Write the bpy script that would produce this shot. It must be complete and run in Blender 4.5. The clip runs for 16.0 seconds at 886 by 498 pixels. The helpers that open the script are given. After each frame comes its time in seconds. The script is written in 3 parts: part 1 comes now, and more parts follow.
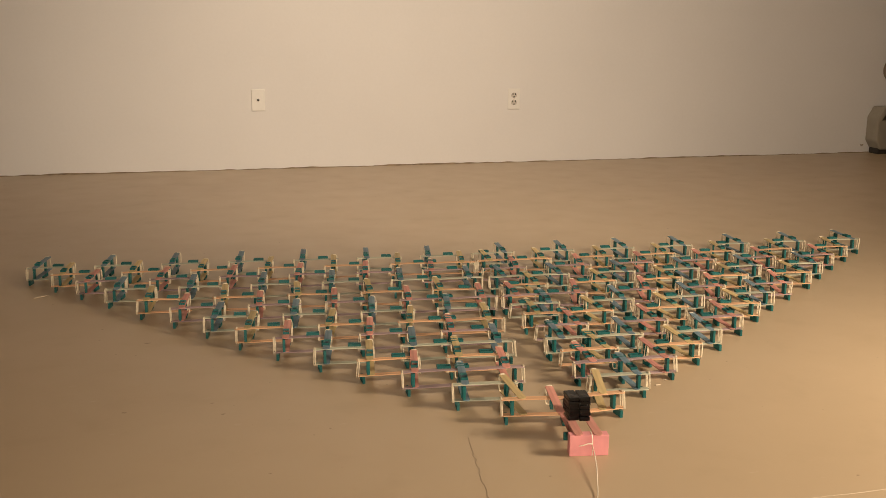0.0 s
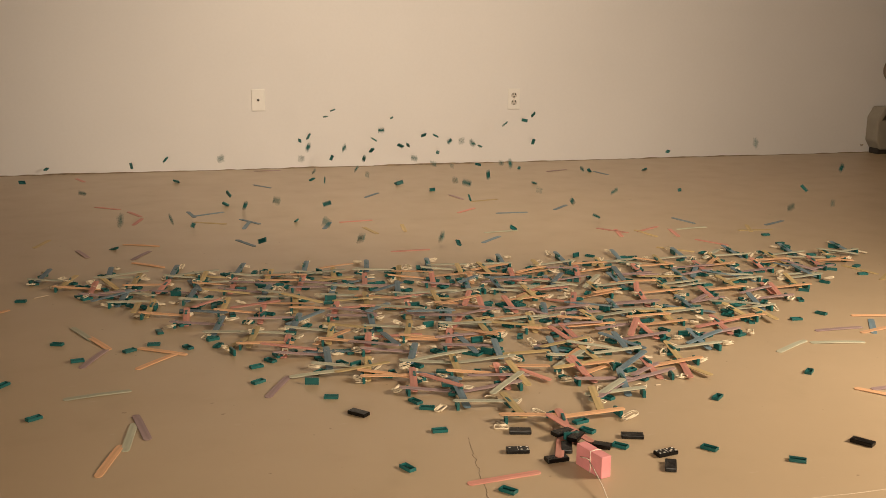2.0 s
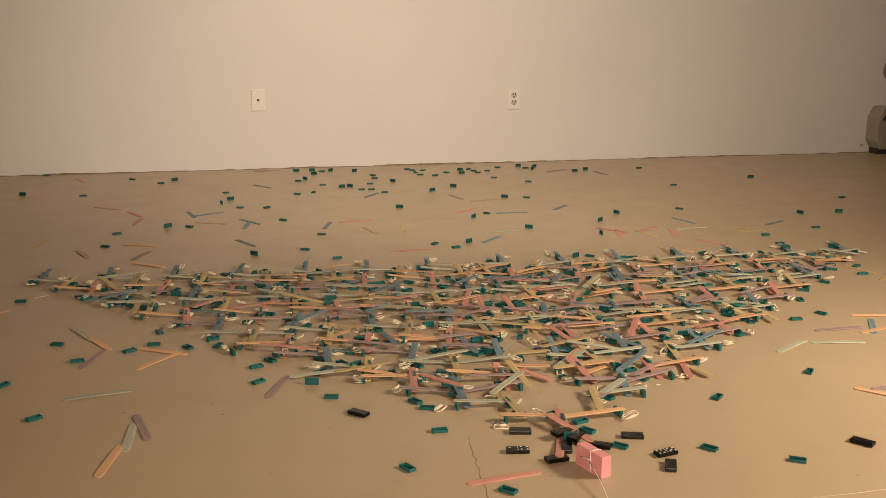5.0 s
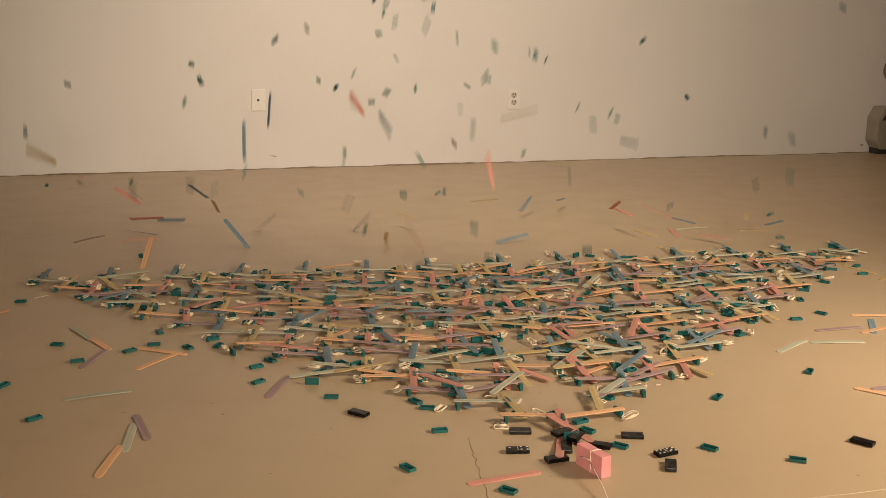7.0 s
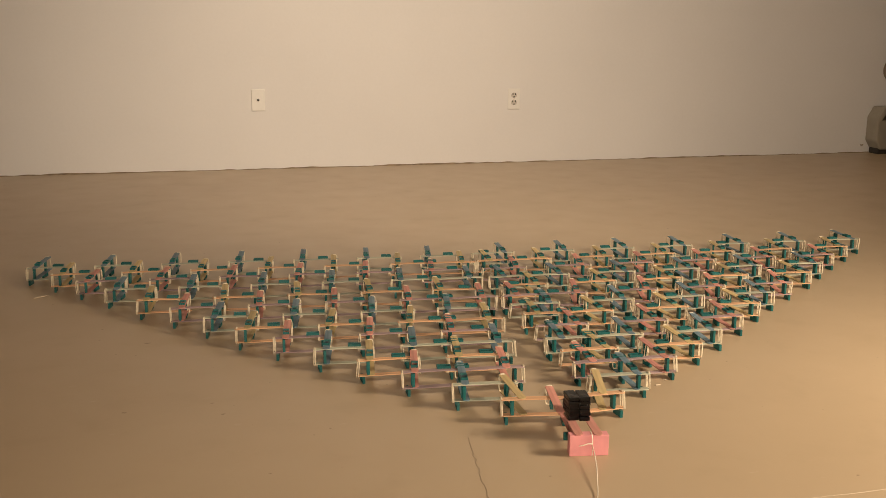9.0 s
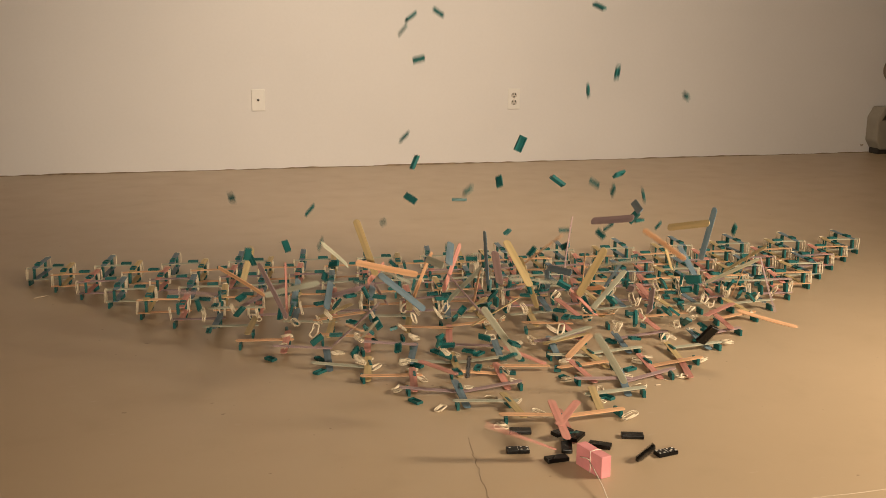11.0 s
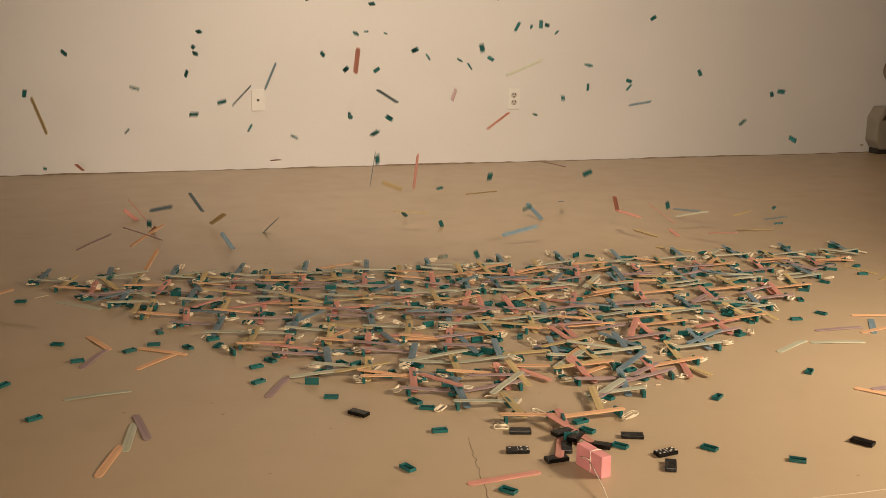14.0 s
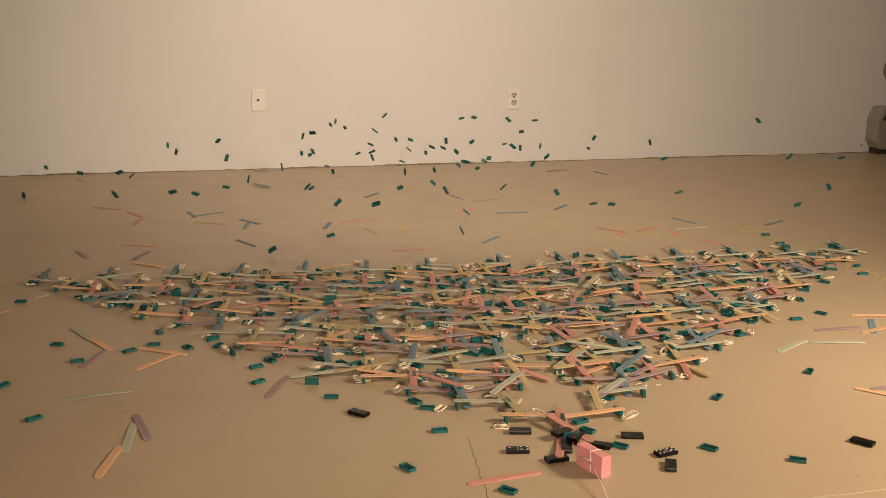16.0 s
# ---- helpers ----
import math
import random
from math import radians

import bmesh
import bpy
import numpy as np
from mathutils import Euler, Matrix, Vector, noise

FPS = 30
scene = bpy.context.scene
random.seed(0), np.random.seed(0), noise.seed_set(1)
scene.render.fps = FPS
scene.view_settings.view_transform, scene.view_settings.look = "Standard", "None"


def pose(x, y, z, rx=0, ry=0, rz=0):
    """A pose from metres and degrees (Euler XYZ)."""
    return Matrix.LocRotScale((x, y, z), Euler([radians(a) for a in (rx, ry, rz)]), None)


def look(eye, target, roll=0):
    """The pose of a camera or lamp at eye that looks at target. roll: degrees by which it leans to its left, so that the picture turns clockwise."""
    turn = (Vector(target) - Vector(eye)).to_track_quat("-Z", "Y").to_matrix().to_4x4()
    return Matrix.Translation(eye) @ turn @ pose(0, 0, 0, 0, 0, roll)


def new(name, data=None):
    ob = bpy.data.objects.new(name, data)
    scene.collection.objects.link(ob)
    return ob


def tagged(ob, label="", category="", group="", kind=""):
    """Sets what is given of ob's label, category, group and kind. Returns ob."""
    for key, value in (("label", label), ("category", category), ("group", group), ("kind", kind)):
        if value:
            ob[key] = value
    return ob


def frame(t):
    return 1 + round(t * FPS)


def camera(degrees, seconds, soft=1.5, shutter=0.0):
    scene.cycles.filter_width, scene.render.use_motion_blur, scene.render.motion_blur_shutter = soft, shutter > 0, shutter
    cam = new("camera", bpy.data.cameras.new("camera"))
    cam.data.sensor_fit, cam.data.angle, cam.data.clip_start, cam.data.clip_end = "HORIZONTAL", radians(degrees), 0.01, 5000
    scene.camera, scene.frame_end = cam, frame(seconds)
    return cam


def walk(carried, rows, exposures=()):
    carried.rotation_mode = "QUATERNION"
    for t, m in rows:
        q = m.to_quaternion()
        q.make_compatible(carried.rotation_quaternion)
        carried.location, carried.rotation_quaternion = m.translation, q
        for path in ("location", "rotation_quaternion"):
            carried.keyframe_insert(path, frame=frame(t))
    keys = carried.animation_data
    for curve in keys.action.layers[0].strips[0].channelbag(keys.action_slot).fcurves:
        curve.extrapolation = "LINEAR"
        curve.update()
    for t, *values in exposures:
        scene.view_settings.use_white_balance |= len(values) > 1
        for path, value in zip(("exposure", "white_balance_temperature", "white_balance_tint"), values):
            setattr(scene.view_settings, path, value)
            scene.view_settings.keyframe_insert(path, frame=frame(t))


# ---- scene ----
from mathutils import Quaternion

# camera: it stands still on its stand
cam = camera(46.76, 16.0, soft=0.75, shutter=0.4)
STAND = Matrix.Translation((0, 0, 0.8353)) @ pose(0, 0, 0, 90 - 12.592, 0, 0) @ pose(0, 0, 0, 0, 0, 0.281)
walk(cam, [(0, STAND), (16, STAND)])

# the far wall: it passes through WALL_AT and runs at WALL_TURN to the camera's cross axis
WALL_AT, WALL_TURN = Vector((0, 6.0545, 0)), 13.465
ROOM = Matrix.Translation(WALL_AT) @ pose(0, 0, 0, 0, 0, WALL_TURN)

# light: an indoor evening lamp at the right, two fills added for the wall
world = bpy.data.worlds.new("world")
scene.world = world
world.use_nodes = True
world.node_tree.nodes["Background"].inputs[0].default_value = (1.0, 0.72, 0.45, 1)
world.node_tree.nodes["Background"].inputs[1].default_value = 0.012


def lamp(name, kind, energy, colour, m, size=0.3, size_y=None, cone=90, blend=0.6):
    data = bpy.data.lights.new(name, kind)
    data.energy, data.color = energy, colour
    if kind == "AREA":
        data.size = size
        if size_y:
            data.shape, data.size_y = "RECTANGLE", size_y
    else:
        data.shadow_soft_size = size
    if kind == "SPOT":
        data.spot_size, data.spot_blend = radians(cone), blend
    ob = new(name, data)
    ob.matrix_world = m
    return ob


WARM = (1.0, 0.81, 0.59)
lamp("work_lamp", "SPOT", 300, WARM, look((2.35, 1.75, 1.25), (0.6, 2.3, 0)), 0.28, cone=140, blend=1.0)
# added fill from behind the camera, low so that it grazes the floor
lamp("flood_lamp", "SPOT", 280, WARM, look((0.1, -1.0, 0.78), (0.2, 6.0, 0.65)), 0.15, cone=66, blend=1.0)
# added overhead spot that brightens the far wall and spares the chain
lamp("wall_lamp", "SPOT", 212, WARM, look((0.12, 2.9, 2.5), (0.34, 6.05, 0.45)), 0.25, cone=100, blend=1.0)
scene.view_settings.exposure = 0.0


# ---- materials ----
def material(name, colour, rough=0.5, metal=0.0, coat=0.0):
    mat = bpy.data.materials.new(name)
    mat.use_nodes = True
    b = mat.node_tree.nodes["Principled BSDF"]
    b.inputs["Base Color"].default_value = (*colour, 1)
    b.inputs["Roughness"].default_value = rough
    b.inputs["Metallic"].default_value = metal
    b.inputs["Coat Weight"].default_value = coat
    return mat, mat.node_tree, b


def add_noise(tree, scale, detail=4.0, stretch=(1, 1, 1)):
    coord = tree.nodes.new("ShaderNodeTexCoord")
    mapping = tree.nodes.new("ShaderNodeMapping")
    mapping.inputs["Scale"].default_value = stretch
    tex = tree.nodes.new("ShaderNodeTexNoise")
    tex.inputs["Scale"].default_value, tex.inputs["Detail"].default_value = scale, detail
    tree.links.new(coord.outputs["Object"], mapping.inputs["Vector"])
    tree.links.new(mapping.outputs["Vector"], tex.inputs["Vector"])
    return tex


def ramp(tree, source, stops):
    r = tree.nodes.new("ShaderNodeValToRGB")
    els = r.color_ramp.elements
    while len(els) < len(stops):
        els.new(0.5)
    for el, (at, col) in zip(els, stops):
        el.position, el.color = at, (*col, 1)
    tree.links.new(source, r.inputs["Fac"])
    return r


def mix(tree, kind, fac, a, b):
    m = tree.nodes.new("ShaderNodeMix")
    m.data_type, m.blend_type = "RGBA", kind
    for key, value in ((0, fac), (6, a), (7, b)):
        if hasattr(value, "is_linked"):
            tree.links.new(value, m.inputs[key])
        else:
            m.inputs[key].default_value = value
    return m.outputs[2]


def bump(tree, bsdf, source, strength, distance):
    n = tree.nodes.new("ShaderNodeBump")
    n.inputs["Strength"].default_value, n.inputs["Distance"].default_value = strength, distance
    tree.links.new(source, n.inputs["Height"])
    tree.links.new(n.outputs["Normal"], bsdf.inputs["Normal"])


def wall_material():
    mat, tree, b = material("wall_paint", (0.8, 0.77, 0.72), 0.7)
    big, fine = add_noise(tree, 1.3, 5), add_noise(tree, 60, 3)
    low = ramp(tree, big.outputs["Fac"], [(0.3, (0.775, 0.757, 0.765)), (0.7, (0.815, 0.797, 0.805))])
    grain = ramp(tree, fine.outputs["Fac"], [(0.3, (0.985, 0.985, 0.985)), (0.7, (1, 1, 1))])
    tree.links.new(mix(tree, "MULTIPLY", 1.0, low.outputs[0], grain.outputs[0]), b.inputs["Base Color"])
    bump(tree, b, fine.outputs["Fac"], 0.07, 0.004)
    return mat


def floor_material():
    mat, tree, b = material("floor_paint", (0.42, 0.33, 0.24), 0.42)
    big, mid, fine = add_noise(tree, 0.9, 6), add_noise(tree, 7, 6), add_noise(tree, 160, 3)
    low = ramp(tree, big.outputs["Fac"], [(0.3, (0.43, 0.325, 0.212)), (0.7, (0.485, 0.37, 0.246))])
    spots = ramp(tree, mid.outputs["Fac"], [(0.25, (0.93, 0.93, 0.92)), (0.42, (0.985, 0.985, 0.985)), (0.75, (1.0, 1.0, 1.0))])
    worn = mix(tree, "MULTIPLY", 1.0, low.outputs[0], spots.outputs[0])
    speck = ramp(tree, add_noise(tree, 38, 2).outputs["Fac"], [(0.22, (0.62, 0.6, 0.58)), (0.27, (1, 1, 1))])
    scuff = ramp(tree, add_noise(tree, 16, 5, (1, 2.5, 1)).outputs["Fac"], [(0.70, (0, 0, 0)), (0.76, (0.22, 0.22, 0.22))])
    worn = mix(tree, "MULTIPLY", 1.0, worn, speck.outputs[0])
    tree.links.new(mix(tree, "MIX", scuff.outputs[0], worn, (0.6, 0.5, 0.4, 1)), b.inputs["Base Color"])
    gloss = ramp(tree, mid.outputs["Fac"], [(0.2, (0.40, 0.40, 0.40)), (0.8, (0.30, 0.30, 0.30))])
    tree.links.new(gloss.outputs[0], b.inputs["Roughness"])
    both = tree.nodes.new("ShaderNodeMath")
    both.operation = "ADD"
    tree.links.new(mid.outputs["Fac"], both.inputs[0])
    tree.links.new(fine.outputs["Fac"], both.inputs[1])
    bump(tree, b, both.outputs[0], 0.025, 0.002)
    b.inputs["Specular IOR Level"].default_value = 0.4
    return mat


def dyed_wood(name, colour):
    """Dyed birch: grain along x, each stick a little lighter or darker."""
    mat, tree, b = material(name, colour, 0.62)
    grain = add_noise(tree, 90, 5, (0.06, 1, 1))
    worn = add_noise(tree, 22, 3)
    dark = tuple(c * 0.72 for c in colour)
    pale = tuple(c * 0.75 + 0.16 * w for c, w in zip(colour, (1.0, 0.85, 0.6)))
    low = ramp(tree, grain.outputs["Fac"], [(0.3, dark), (0.62, colour)])
    rub = ramp(tree, worn.outputs["Fac"], [(0.45, (0, 0, 0)), (0.8, (0.6, 0.6, 0.6))])
    col = mix(tree, "MIX", rub.outputs[0], low.outputs[0], (*pale, 1))
    info = tree.nodes.new("ShaderNodeObjectInfo")
    vary = ramp(tree, info.outputs["Random"], [(0, (0.78, 0.78, 0.78)), (1, (1.1, 1.08, 1.05))])
    tree.links.new(mix(tree, "MULTIPLY", 1.0, col, vary.outputs[0]), b.inputs["Base Color"])
    bump(tree, b, grain.outputs["Fac"], 0.3, 0.0006)
    return mat


def plastic(name, colour, rough=0.38):
    mat, tree, b = material(name, colour, rough)
    b.inputs["Specular IOR Level"].default_value = 0.32
    scuff = add_noise(tree, 70, 4)
    info = tree.nodes.new("ShaderNodeObjectInfo")
    vary = ramp(tree, info.outputs["Random"], [(0, (0.8, 0.8, 0.8)), (1, (1.12, 1.12, 1.12))])
    col = mix(tree, "MULTIPLY", 1.0, (*colour, 1), vary.outputs[0])
    marks = ramp(tree, scuff.outputs["Fac"], [(0.35, (0.85, 0.85, 0.85)), (0.7, (1.08, 1.08, 1.08))])
    tree.links.new(mix(tree, "MULTIPLY", 1.0, col, marks.outputs[0]), b.inputs["Base Color"])
    rr = ramp(tree, scuff.outputs["Fac"], [(0.3, (rough + 0.12,) * 3), (0.7, (rough - 0.06,) * 3)])
    tree.links.new(rr.outputs[0], b.inputs["Roughness"])
    return mat


def speckled(name, colour, rough=0.6, scale=40, amount=0.15):
    mat, tree, b = material(name, colour, rough)
    n = add_noise(tree, scale, 5)
    c = ramp(tree, n.outputs["Fac"], [(0.3, tuple(v * (1 - amount) for v in colour)), (0.7, tuple(min(1, v * (1 + amount)) for v in colour))])
    tree.links.new(c.outputs[0], b.inputs["Base Color"])
    bump(tree, b, n.outputs["Fac"], 0.2, 0.001)
    return mat


WALL, FLOOR = wall_material(), floor_material()
# for walls out of view: darker than WALL so that less light bounces
UNSEEN_WALL = speckled("unseen_wall_dark", (0.42, 0.40, 0.37), 0.7, 3, 0.06)
WOOD = {
    "orange": dyed_wood("wood_orange", (0.80, 0.47, 0.27)),
    "mint": dyed_wood("wood_mint", (0.52, 0.53, 0.42)),
    "lilac": dyed_wood("wood_lilac", (0.40, 0.285, 0.30)),
    "pink": dyed_wood("wood_pink", (0.67, 0.30, 0.25)),
    "yellow": dyed_wood("wood_yellow", (0.59, 0.45, 0.225)),
    "blue": dyed_wood("wood_blue", (0.16, 0.25, 0.32)),
}
TEAL = plastic("teal_plastic", (0.015, 0.118, 0.117))
BLACK = plastic("black_plastic", (0.0025, 0.002, 0.002), 0.3)
PIP = plastic("white_pip", (0.75, 0.72, 0.66), 0.5)
RUBBER = speckled("natural_rubber", (0.75, 0.65, 0.49), 0.6, 60)
PINK = speckled("pink_paint", (0.74, 0.30, 0.315), 0.55, 35, 0.08)
CORD = speckled("white_cord", (0.82, 0.74, 0.62), 0.8, 300)
COVER = speckled("ivory_plastic", (0.84, 0.82, 0.80), 0.4, 20, 0.03)
FACE = speckled("cream_socket_plastic", (0.60, 0.56, 0.52), 0.4, 20, 0.04)
SLOT = speckled("dark_slot", (0.02, 0.017, 0.014), 0.6)
BRASS = material("brass_screw", (0.5, 0.36, 0.18), 0.35, 1.0)[0]
SEAM = speckled("dark_seam", (0.26, 0.195, 0.135), 0.9, 30, 0.4)
CRACK = speckled("crack_shade", (0.2, 0.145, 0.1), 0.95, 50, 0.4)
CRACK_PALE = speckled("pale_filler", (0.62, 0.52, 0.40), 0.85, 50, 0.2)
ENAMEL = speckled("beige_enamel", (0.31, 0.28, 0.23), 0.45, 14, 0.08)
GRILLE = speckled("dark_grille", (0.03, 0.026, 0.022), 0.5)


# ---- mesh helpers ----
def part(name, bm, mat, parent=None, label=""):
    """Links a bmesh as one mesh object, under parent if there is one."""
    data = bpy.data.meshes.new(name)
    bm.to_mesh(data)
    bm.free()
    data.materials.append(mat)
    ob = new(name, data)
    ob.parent = parent
    return tagged(ob, label)


def box(bm, x0, x1, y0, y1, z0, z1, bevel=0.0, segments=2, m=None):
    made = bmesh.ops.create_cube(bm, size=1)["verts"]
    for v in made:
        v.co = Vector(((x0 + x1) / 2 + v.co.x * (x1 - x0), (y0 + y1) / 2 + v.co.y * (y1 - y0), (z0 + z1) / 2 + v.co.z * (z1 - z0)))
    if bevel:
        out = bmesh.ops.bevel(bm, geom=[e for e in bm.edges if e.verts[0] in made], offset=bevel, segments=segments, affect="EDGES", profile=0.5)
        made = list({v for f in out["faces"] for v in f.verts} | {v for v in made if v.is_valid})
    if m is not None:
        bmesh.ops.transform(bm, matrix=m, verts=made)
    return bm


def tube(points, radius, sides=6, closed=False):
    """A tube along points, as a bmesh."""
    bm = bmesh.new()
    pts = [Vector(p) for p in points]
    rings, n = [], len(pts)
    for i, p in enumerate(pts):
        a, b = (pts[i - 1], pts[(i + 1) % n]) if closed else (pts[max(i - 1, 0)], pts[min(i + 1, n - 1)])
        d = (b - a).normalized()
        side = d.cross(Vector((0.03, 0.02, 1)) if abs(d.z) < 0.95 else Vector((1, 0.1, 0))).normalized()
        up = side.cross(d)
        rings.append([bm.verts.new(p + radius * (math.cos(2 * math.pi * k / sides) * side + math.sin(2 * math.pi * k / sides) * up)) for k in range(sides)])
    for i in range(n if closed else n - 1):
        r0, r1 = rings[i], rings[(i + 1) % n]
        shift = min(range(sides), key=lambda s: (r0[0].co - r1[s].co).length) if closed and i == n - 1 else 0
        for k in range(sides):
            bm.faces.new((r0[k], r0[(k + 1) % sides], r1[(k + 1 + shift) % sides], r1[(k + shift) % sides]))
    if not closed:
        bm.faces.new(list(reversed(rings[0])))
        bm.faces.new(rings[-1])
    for f in bm.faces:
        f.smooth = True
    bmesh.ops.recalc_face_normals(bm, faces=bm.faces[:])
    return bm


# ---- the room ----
def room_slab(name, x0, x1, y0, y1, z0, z1, mat, label, category):
    bm = box(bmesh.new(), x0, x1, y0, y1, z0, z1)
    ob = part(name, bm, mat)
    ob.matrix_world = ROOM
    return tagged(ob, label, category, kind="structure")


LEFT, RIGHT, NEAR, HIGH = -3.6, 3.62, -8.2, 2.7
room_slab("floor", LEFT - 0.2, RIGHT + 0.2, NEAR - 0.2, 0.2, -0.15, 0, FLOOR, "tan painted concrete floor with stains and fine cracks", "floor")
room_slab("wall_north", LEFT, RIGHT, 0.0, 0.18, 0.0, HIGH, WALL, "white painted plaster wall with uneven base", "wall")
# unseen walls added to close the room, darkened to hold down the fill
room_slab("wall_west", LEFT - 0.18, LEFT, NEAR, 0.18, 0.0, HIGH, UNSEEN_WALL, "plain unseen side wall, grey-beige to cut bounced light", "wall")
room_slab("wall_east", RIGHT, RIGHT + 0.18, NEAR, 0.18, 0.0, HIGH, UNSEEN_WALL, "plain unseen side wall, grey-beige to cut bounced light", "wall")
room_slab("wall_south", LEFT, RIGHT, NEAR - 0.18, NEAR, 0.0, HIGH, UNSEEN_WALL, "plain unseen rear wall, grey-beige to cut bounced light", "wall")
room_slab("ceiling", LEFT - 0.2, RIGHT + 0.2, NEAR - 0.2, 0.2, HIGH, HIGH + 0.12, WALL, "plain white painted ceiling", "ceiling")


def wall_seam():
    """The ragged dark joint where the wall's plaster meets the floor."""
    bm, prev = bmesh.new(), None
    for i in range(361):
        x = LEFT + (RIGHT - LEFT) * i / 360
        n = noise.noise(Vector((x * 2.3, 1.7, 0))) * 0.6 + noise.noise(Vector((x * 14, 4.2, 0))) * 0.5
        top = max(0.0012, 0.005 + 0.011 * n)
        out = 0.005 + 0.004 * max(0.0, n)
        row = [bm.verts.new(v) for v in ((x, -0.001, top), (x, -out, top * 0.5), (x, -out - 0.002, 0.0002))]
        if prev:
            for a in range(2):
                bm.faces.new((prev[a], prev[a + 1], row[a + 1], row[a]))
        prev = row
    ob = part("baseboard", bm, SEAM)
    ob.matrix_world = ROOM
    tagged(ob, "ragged dark joint along the foot of the wall", "wall joint", kind="structure")


wall_seam()


def floor_crack(a, b, width, mat, label, wander, seed):
    bm, prev = bmesh.new(), None
    a, b = Vector((*a, 0)), Vector((*b, 0))
    side = (b - a).cross(Vector((0, 0, 1))).normalized()
    n = max(12, int((b - a).length / 0.006))
    for i in range(n + 1):
        s = i / n
        mid = a.lerp(b, s) + side * wander * (noise.noise(Vector((s * 6, seed, 0))) + 0.5 * noise.noise(Vector((s * 26, seed, 3))))
        w = width * (0.45 + 0.8 * abs(noise.noise(Vector((s * 31, seed, 9)))))
        row = [bm.verts.new(mid + side * w * k + Vector((0, 0, 0.0006 if abs(k) < 1 else 0.0002))) for k in (-1, -0.4, 0.4, 1)]
        if prev:
            for k in range(3):
                bm.faces.new((prev[k], row[k], row[k + 1], prev[k + 1]))
        prev = row
    return tagged(part("floor_crack", bm, mat), label, "crack", kind="structure")


floor_crack((0.0552, 1.966), (0.072, 1.80), 0.0006, CRACK, "thin dark wandering crack in the painted floor", 0.006, 2.5)
floor_crack((0.072, 1.80), (0.098, 1.60), 0.0006, CRACK, "thin dark wandering crack in the painted floor", 0.006, 7.5)
floor_crack((0.60, 1.683), (1.0, 1.784), 0.0016, CRACK_PALE, "thin pale filled joint in the painted floor", 0.003, 4.1)


def cover_plate(name, x, z, label):
    root = new(name)
    root.matrix_world = ROOM @ pose(x, 0, z)
    part("plate", box(bmesh.new(), -0.037, 0.037, -0.008, 0.0, -0.061, 0.061, 0.003), COVER, root)
    return tagged(root, label, name.replace("_", " "))


def disc(bm, x, z, y0, y1, r, sides=20, squash=1.0):
    out = bmesh.ops.create_cone(bm, cap_ends=True, segments=sides, radius1=r, radius2=r * 0.96, depth=abs(y1 - y0))
    bmesh.ops.transform(bm, matrix=pose(x, (y0 + y1) / 2, z, 90) @ Matrix.Diagonal((1, squash, 1, 1)), verts=out["verts"])
    return bm


jack = cover_plate("cable_outlet", -1.073, 0.392, "ivory cable outlet plate with one small socket on the wall")
bm = bmesh.new()
disc(bm, 0, 0, -0.012, -0.007, 0.0075, 6)
disc(bm, 0, 0, -0.019, -0.012, 0.0048, 12)
part("socket", bm, SLOT, jack, "dark threaded socket")
for dz in (-0.042, 0.042):
    part("screw", disc(bmesh.new(), 0, dz, -0.009, -0.007, 0.003, 10), COVER, jack)

mains = cover_plate("power_outlet", 0.428, 0.380, "ivory double power outlet on the wall")
for dz in (-0.0215, 0.0215):
    face = part("receptacle", disc(bmesh.new(), 0, dz, -0.0095, -0.006, 0.0185, 24, 0.86), FACE, mains)
    for dx, h in ((-0.0075, 0.0055), (0.0075, 0.0068)):
        part("slot", box(bmesh.new(), dx - 0.0026, dx + 0.0026, -0.0103, -0.0095, dz + 0.001, dz + 0.001 + 2 * h), SLOT, face, "dark slot")
    part("slot", disc(bmesh.new(), 0, dz - 0.0095, -0.0103, -0.0095, 0.0045, 12), SLOT, face, "dark round slot")
part("screw", disc(bmesh.new(), 0, 0, -0.0092, -0.007, 0.0032, 10), BRASS, mains)


